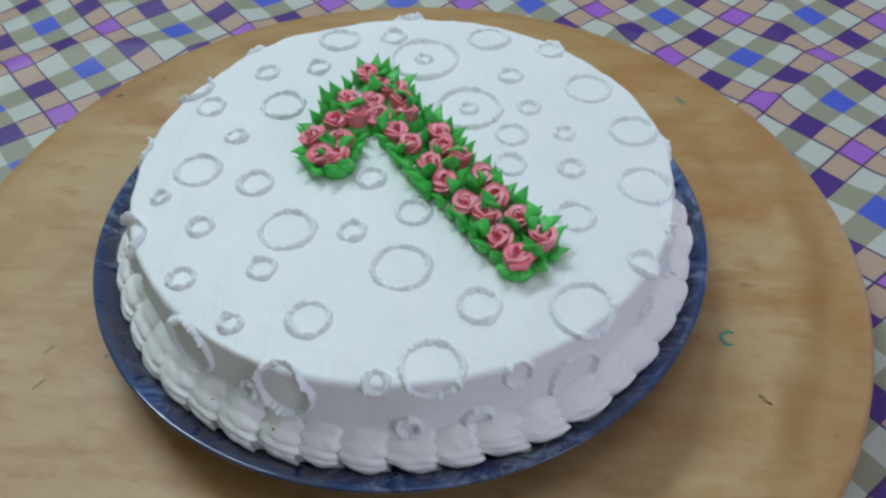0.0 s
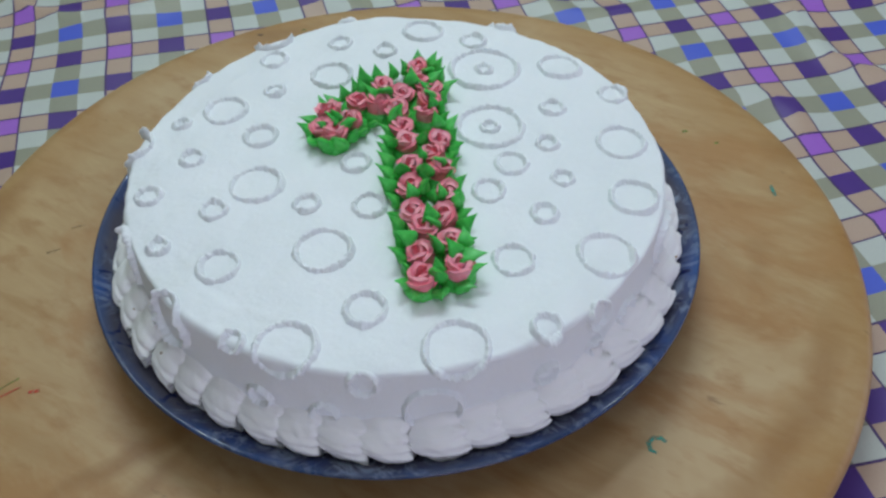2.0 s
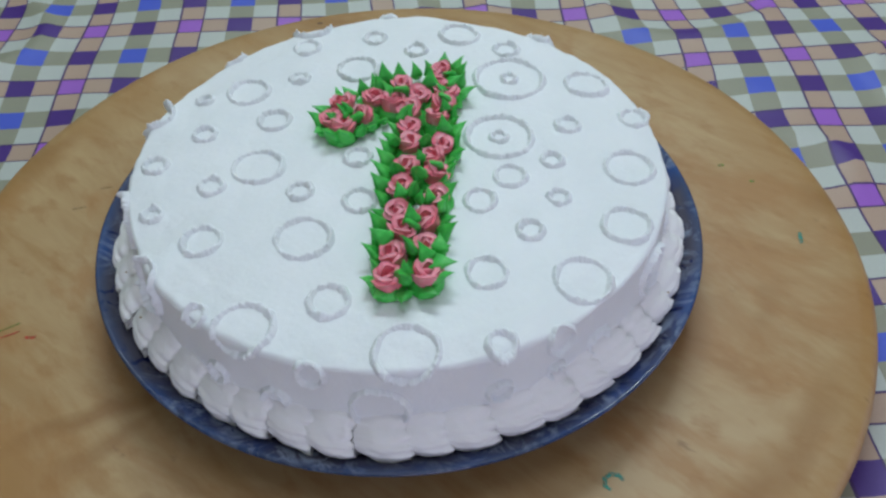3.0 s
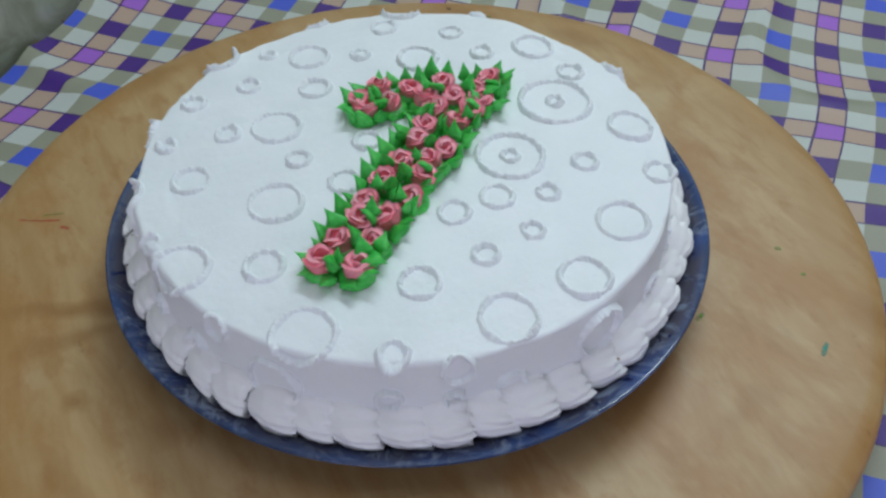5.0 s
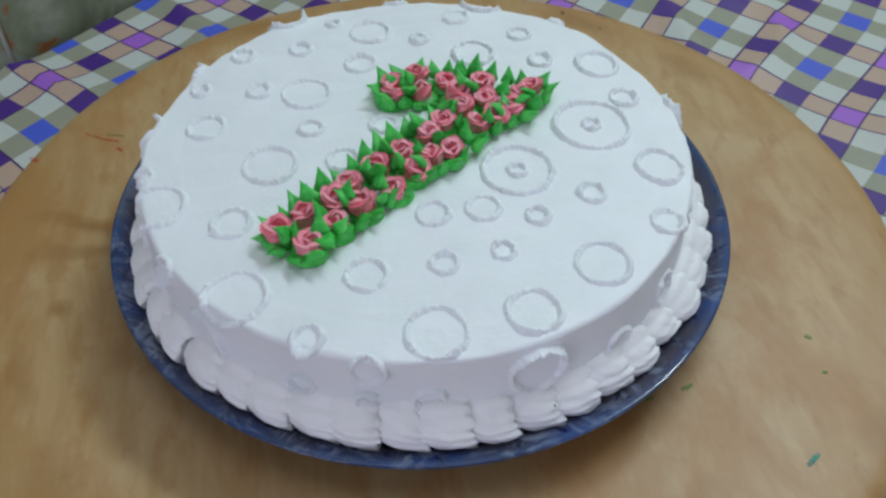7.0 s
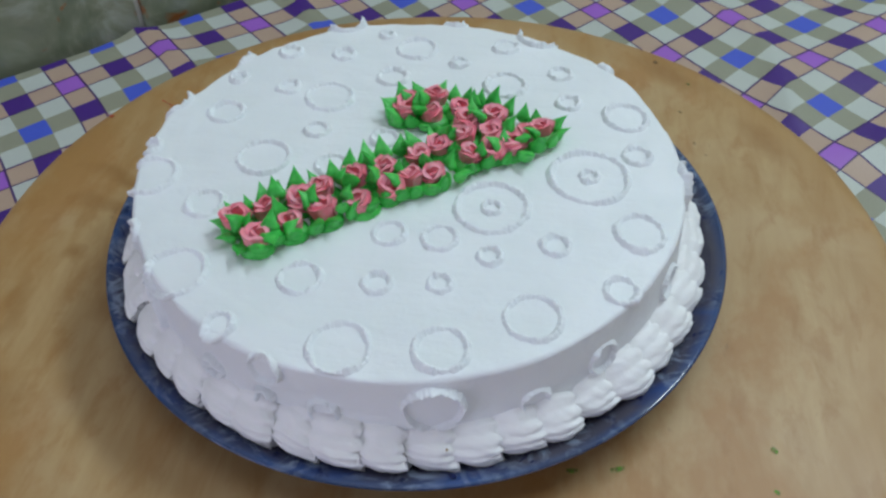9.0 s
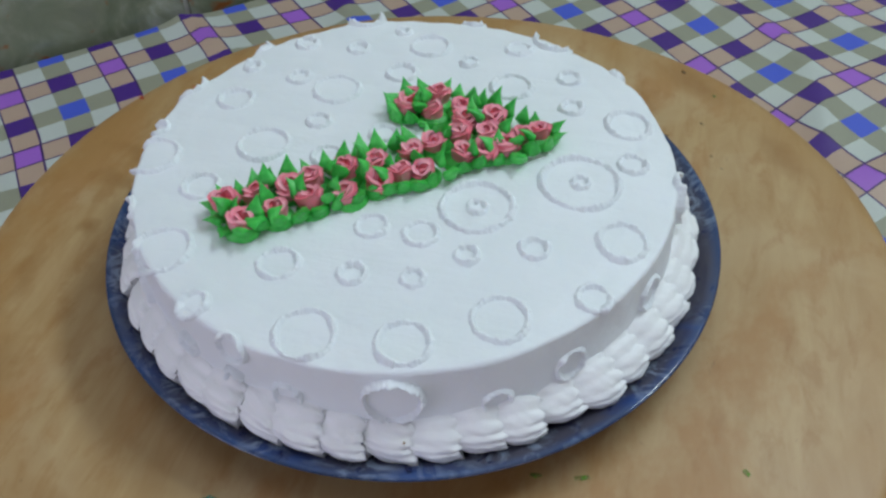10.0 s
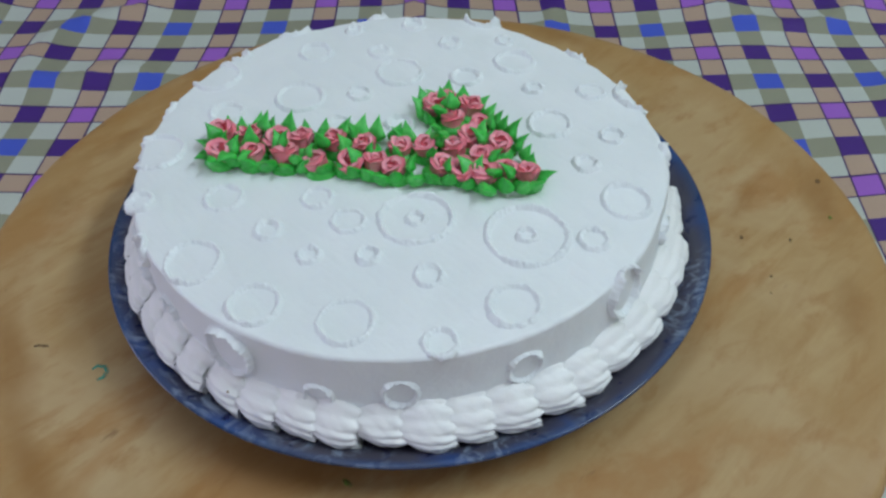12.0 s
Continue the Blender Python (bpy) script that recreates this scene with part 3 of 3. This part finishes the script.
def leaf_mesh(seed):
    """One piped leaf: a fat creased base drawn out to a point, along +x and rising."""
    rng = random.Random(seed)
    rows, cols = 10, 14
    length, half = rng.uniform(0.0105, 0.0130), rng.uniform(0.0042, 0.0050)
    bend = rng.uniform(-0.002, 0.002)
    verts = []
    for i in range(rows):
        t = i / (rows - 1)
        w = half * (math.sin(min(1, (t + 0.05) / 0.32) * math.pi / 2) if t < 0.27 else max(0.025, (1 - (t - 0.27) / 0.73) ** 1.05))
        h = w * (0.74 - 0.30 * t)
        x, y, z = length * t, bend * t * t, 0.0010 * math.sin(t * math.pi)
        for j in range(cols):
            a = 2 * math.pi * j / cols
            crease = 1 - 0.42 * max(0, math.sin(a)) ** 8 * (1 - t * 0.5)
            ruff = 1 + 0.09 * noise.noise(Vector((t * 5, a, seed * 2.3)))
            verts.append((x, y + w * math.cos(a) * ruff, z + h * math.sin(a) * crease * ruff))
    faces = [f[::-1] for f in grid_faces(rows, cols, True)]
    faces.append(tuple(range(cols)))
    faces.append(tuple(range((rows - 1) * cols, rows * cols))[::-1])
    return mesh_from("leaf", verts, faces, GREEN)


def build_number():
    rng = random.Random(21)
    number = new("number_one")
    number.location = (0, 0, TOP_Z)
    tagged(number, "numeral one of pink icing roses and green leaves on the cake", "cake decoration")
    v, f = lathe([(0.0, 0.0052), (0.0016, 0.0058), (0.0034, 0.0078), (0.0046, 0.0068), (0.0050, 0.0034), (0.0042, 0.0)], 16)
    heart = mesh_from("rose", v, f, PINK)
    inner = [petal_mesh(0.0016, 3.4, 0.004, 0.0102, 0.0000, 0.0011, rng) for _ in range(3)]
    middle = [petal_mesh(0.0033, 2.6, 0.002, 0.0104 + rng.uniform(-0.0006, 0.0005), 0.0004, 0.0015, rng) for _ in range(4)]
    outer = [petal_mesh(0.0044, 2.7, 0.0020, 0.0090 + rng.uniform(-0.0008, 0.0006), 0.0004, 0.0017, rng) for _ in range(5)]
    leaves = [leaf_mesh(k) for k in range(9)]
    centres = [(-0.0052, 0.0115), (0.0035, 0.0032), (0.0130, -0.0091), (0.0213, -0.0194), (0.0310, -0.0314), (0.0383, -0.0408), (0.0472, -0.0505), (0.0528, -0.0625),
               (0.0000, 0.0247), (0.0138, 0.0127), (0.0196, 0.0037), (0.0259, -0.0056), (0.0354, -0.0143), (0.0442, -0.0277), (0.0532, -0.0400), (0.0628, -0.0519),
               (-0.0225, 0.0566), (-0.0186, 0.0475), (-0.0105, 0.0430), (-0.0305, 0.0330), (-0.0195, 0.0345), (-0.0065, 0.0346), (-0.0348, 0.0175), (-0.0226, 0.0196),
               (-0.0125, 0.0222), (-0.0388, 0.0040), (-0.0268, 0.0055), (-0.0350, -0.0056), (-0.0278, -0.0086)]

    def rose(x, y):
        ob = part("rose", heart, number)
        ob.matrix_local = pose(x, y, -0.0004, rng.uniform(-16, 16), rng.uniform(-16, 16), rng.uniform(0, 360)) @ Matrix.Scale(rng.uniform(0.88, 1.03), 4)
        turn = 0.0
        for kinds, count in ((inner, 1), (middle, 3), (outer, 3)):
            turn += rng.uniform(20, 60)
            for k in range(count):
                leafy = part("petal", kinds[rng.randrange(len(kinds))], ob)
                leafy.matrix_local = pose(0, 0, rng.uniform(-0.0004, 0.0003), 0, 0, turn + 360 * k / count + rng.uniform(-10, 10))

    def leaf(x, y, heading, rise, size, up=0.001):
        ob = part("leaf", leaves[rng.randrange(9)], number)
        ob.matrix_local = pose(x, y, up, 0, 0, heading) @ pose(0, 0, 0, rng.uniform(-25, 25), -rise, 0) @ Matrix.Scale(size, 4)

    for x, y in centres:
        rose(x, y)
    edge = [(0.0480, -0.0660), (0.0535, -0.0668), (0.0600, -0.0632), (0.0652, -0.0572), (0.0680, -0.0515), (0.0515, -0.027), (0.0335, -0.0055), (0.0225, 0.0155), (0.0072, 0.030), (-0.003, 0.0485), (-0.017, 0.065),
            (-0.0265, 0.063), (-0.0375, 0.039), (-0.0440, 0.019), (-0.0450, -0.001), (-0.0385, -0.0155), (-0.025, -0.0155), (-0.0190, -0.004), (-0.0182, 0.0090), (-0.0150, 0.0150), (-0.0112, 0.0100),
            (0.001, -0.010), (0.013, -0.024), (0.024, -0.038), (0.0345, -0.0515), (0.0425, -0.0610)]
    # low mounds of green icing under the roses
    mounds = []
    for k in range(4):
        verts = []
        for a, b in ((0.0074, -0.0003), (0.0074, 0.0018), (0.0058, 0.0034), (0.0030, 0.0042)):
            for m in range(14):
                q = 2 * math.pi * m / 14
                r = a * (1 + 0.12 * noise.noise(Vector((math.cos(q) * 1.5, math.sin(q) * 1.5, k * 3.1))))
                verts.append((r * math.cos(q), r * math.sin(q), b))
        mounds.append(mesh_from("icing_mound", verts, grid_faces(4, 14, True) + [tuple(range(42, 56))], GREEN))
    for k, (x, y) in enumerate(centres):
        part("icing_mound", mounds[k % 4], number).matrix_local = pose(x, y, -0.00004 * (k % 7), 0, 0, 77 * k)
    n = len(edge)
    left = 0.0
    for i in range(n):
        a, b = Vector(edge[i]), Vector(edge[(i + 1) % n])
        d = b - a
        run = d.length
        out = math.degrees(math.atan2(-d.x, d.y))
        s = left
        while s < run:
            tail = i in (0, 1, 2, 3)
            q = a + d * (s / run) + Vector((-d.y, d.x)).normalized() * (0.0004 if tail else 0.0024)
            leaf(q.x, q.y, out + rng.uniform(-28, 28), rng.uniform(24, 48) if tail else rng.uniform(36, 72), rng.uniform(0.66, 0.82) if tail else rng.uniform(0.55, 0.7) if i in (17, 18, 19) else rng.uniform(0.78, 1.06), 0.0013)
            s += 0.0074 + rng.uniform(-0.0012, 0.0016)
        left = s - run
    leaf(0.0598, -0.0464, 22, 26, 1.15, 0.0040)
    # leaves tucked between the roses
    for x, y in centres:
        a = rng.uniform(0, 2 * math.pi)
        leaf(x + 0.0064 * math.cos(a), y + 0.0064 * math.sin(a), rng.uniform(0, 360), rng.uniform(40, 75), rng.uniform(0.70, 0.95), 0.0055)
    for a, b in zip(centres[:8], centres[8:16]):
        leaf((a[0] + b[0]) / 2, (a[1] + b[1]) / 2, rng.uniform(0, 360), rng.uniform(45, 75), rng.uniform(0.7, 0.95), 0.0040)


def build_cake():
    cake = new("cake")
    tagged(cake, "round white cream cake with pressed rings on the blue plate", "cake")
    build_cake_body(cake)
    build_border(cake)
    build_rings(cake)
    build_crumbs(cake)
    return cake


# ---- build ----
wall_a, wall_b = build_room()
build_table()
build_cloth()
board = build_board()
build_plate()
build_cake()
build_number()

# housing for the added overhead panel, out of view
lamp = new("added_ceiling_light")
lamp.matrix_world = ROOM_M @ Matrix.Translation((LAMP_AT[0], LAMP_AT[1], 0))
tagged(lamp, "added, unseen square white ceiling light over the table", "ceiling light")
part("lamp_housing", box_mesh("lamp_housing", (LAMP_SIZE + 0.06, LAMP_SIZE + 0.06, CEIL_Z - LAMP_AT[2] - 0.012), LAMP_WHITE), lamp).location = (0, 0, (CEIL_Z + LAMP_AT[2] + 0.012) / 2 - 0.001)

# dried colour and knife marks on the board
MARKS = [
    ([(0.1540, -0.0372), (0.1512, -0.0364), (0.1482, -0.0382), (0.1476, -0.0412), (0.1496, -0.0440), (0.1525, -0.0440)], 0.0023, TEAL, "dried teal food colour"),
    ([(0.1436, 0.1408), (0.1448, 0.1386), (0.1466, 0.1361), (0.1481, 0.1338)], 0.0024, TEAL, "dried teal food colour"),
    ([(-0.1117, -0.1740), (-0.1088, -0.1692), (-0.1052, -0.1634), (-0.1018, -0.1552)], 0.0010, RED, "dried red food colour"),
    ([(-0.0965, -0.1556), (-0.0948, -0.1540), (-0.0930, -0.1520)], 0.0021, RED, "dried red food colour"),
    ([(-0.0950, -0.2012), (-0.0928, -0.1988), (-0.0910, -0.1966)], 0.0026, RED, "dried red food colour"),
    ([(-0.1090, -0.1622), (-0.1080, -0.1582), (-0.1062, -0.1524)], 0.0009, LIME, "dried green food colour"),
    ([(0.0859, 0.1612), (0.0871, 0.1622), (0.0882, 0.1634)], 0.0026, LIME, "dried green food colour"),
    ([(0.1055, 0.1602), (0.1062, 0.1612), (0.1072, 0.1620)], 0.0018, LIME, "dried green food colour"),
    ([(0.1035, 0.1020), (0.1048, 0.0990), (0.1055, 0.0965)], 0.0022, LIME, "dried green food colour"),
    ([(0.1072, 0.0835), (0.1079, 0.0812), (0.1080, 0.0790)], 0.0020, LIME, "dried green food colour"),
    ([(-0.1712, 0.1390), (-0.1703, 0.1400), (-0.1692, 0.1408)], 0.0020, LIME, "faint dried green food colour"),
    ([(0.1600, -0.0705), (0.1615, -0.0720), (0.1628, -0.0740), (0.1650, -0.0752)], 0.0018, SCRATCH, "dark burn mark"),
    ([(-0.1262, 0.1146), (-0.1254, 0.1155), (-0.1244, 0.1164)], 0.0018, SCRATCH, "dark burn mark"),
    ([(-0.1418, 0.1332), (-0.1408, 0.1342), (-0.1398, 0.1350)], 0.0018, SCRATCH, "dark burn mark"),
    ([(-0.1126, 0.1400), (-0.1120, 0.1406), (-0.1112, 0.1412)], 0.0013, SCRATCH, "dark burn mark"),
    ([(-0.1026, 0.1458), (-0.1021, 0.1465), (-0.1016, 0.1472)], 0.0013, SCRATCH, "dark burn mark"),
    ([(-0.1935, 0.1198), (-0.1920, 0.1208), (-0.1900, 0.1216)], 0.0024, SCRATCH, "dark burn mark"),
    ([(-0.1568, -0.0922), (-0.1549, -0.0892), (-0.1530, -0.0866)], 0.0010, SCRATCH, "knife scratch"),
    ([(-0.1596, -0.0728), (-0.1576, -0.0699), (-0.1555, -0.0676)], 0.0012, SCRATCH, "knife scratch"),
    ([(-0.1312, -0.0730), (-0.1301, -0.0717), (-0.1290, -0.0702)], 0.0013, SCRATCH, "dark burn mark"),
]
for points, width, material, label in MARKS:
    smear("colour_mark" if material is not SCRATCH else "scratch_mark", board, points, width, material, label)

# the tube lamp on the ceiling, unseen, added as the key light
tube = new("added_tube_light")
tube.matrix_world = ROOM_M @ Matrix.Translation((TUBE_AT[0], TUBE_AT[1], CEIL_Z))
tagged(tube, "added, unseen long white tube lamp on the kitchen ceiling", "tube lamp")
shade = part("lamp_housing", box_mesh("lamp_housing", (1.20, 0.18, 0.024), LAMP_WHITE), tube)
shade.matrix_local = Matrix.Translation((-TUBE_AT[0], -TUBE_AT[1], -CEIL_Z)) @ look(TUBE_AT, (0, 0, 0.05)) @ Matrix.Translation((0, 0, 0.016))
part("bracket", box_mesh("bracket", (0.06, 0.10, CEIL_Z - TUBE_AT[2] - 0.02), LAMP_WHITE), tube).location = (0.02, 0, (TUBE_AT[2] + 0.02 - CEIL_Z) / 2)

# wall tiles
TILE_W, TILE_H, GAP = 0.20, 0.30, 0.003
tile_a = box_mesh("wall_tile", (TILE_W - GAP, 0.010, TILE_H - GAP), TILE, 0.0012)
tile_b = box_mesh("wall_tile", (0.010, TILE_W - GAP, TILE_H - GAP), TILE, 0.0012)
for row in range(5):
    z = CLOTH_Z - 0.12 + TILE_H * (row - 0.5)
    for k in range(10):
        for parent, data, place in ((wall_a, tile_a, (WALL_B - 0.012 - TILE_W * (k + 0.5), WALL_A + 0.007, z)), (wall_b, tile_b, (WALL_B + 0.007, WALL_A - TILE_W * (k + 0.5), z))):
            ob = new("wall_tile", data)
            ob.parent = parent
            ob.matrix_parent_inverse = parent.matrix_world.inverted()
            ob.matrix_basis = ROOM_M @ Matrix.Translation(place)
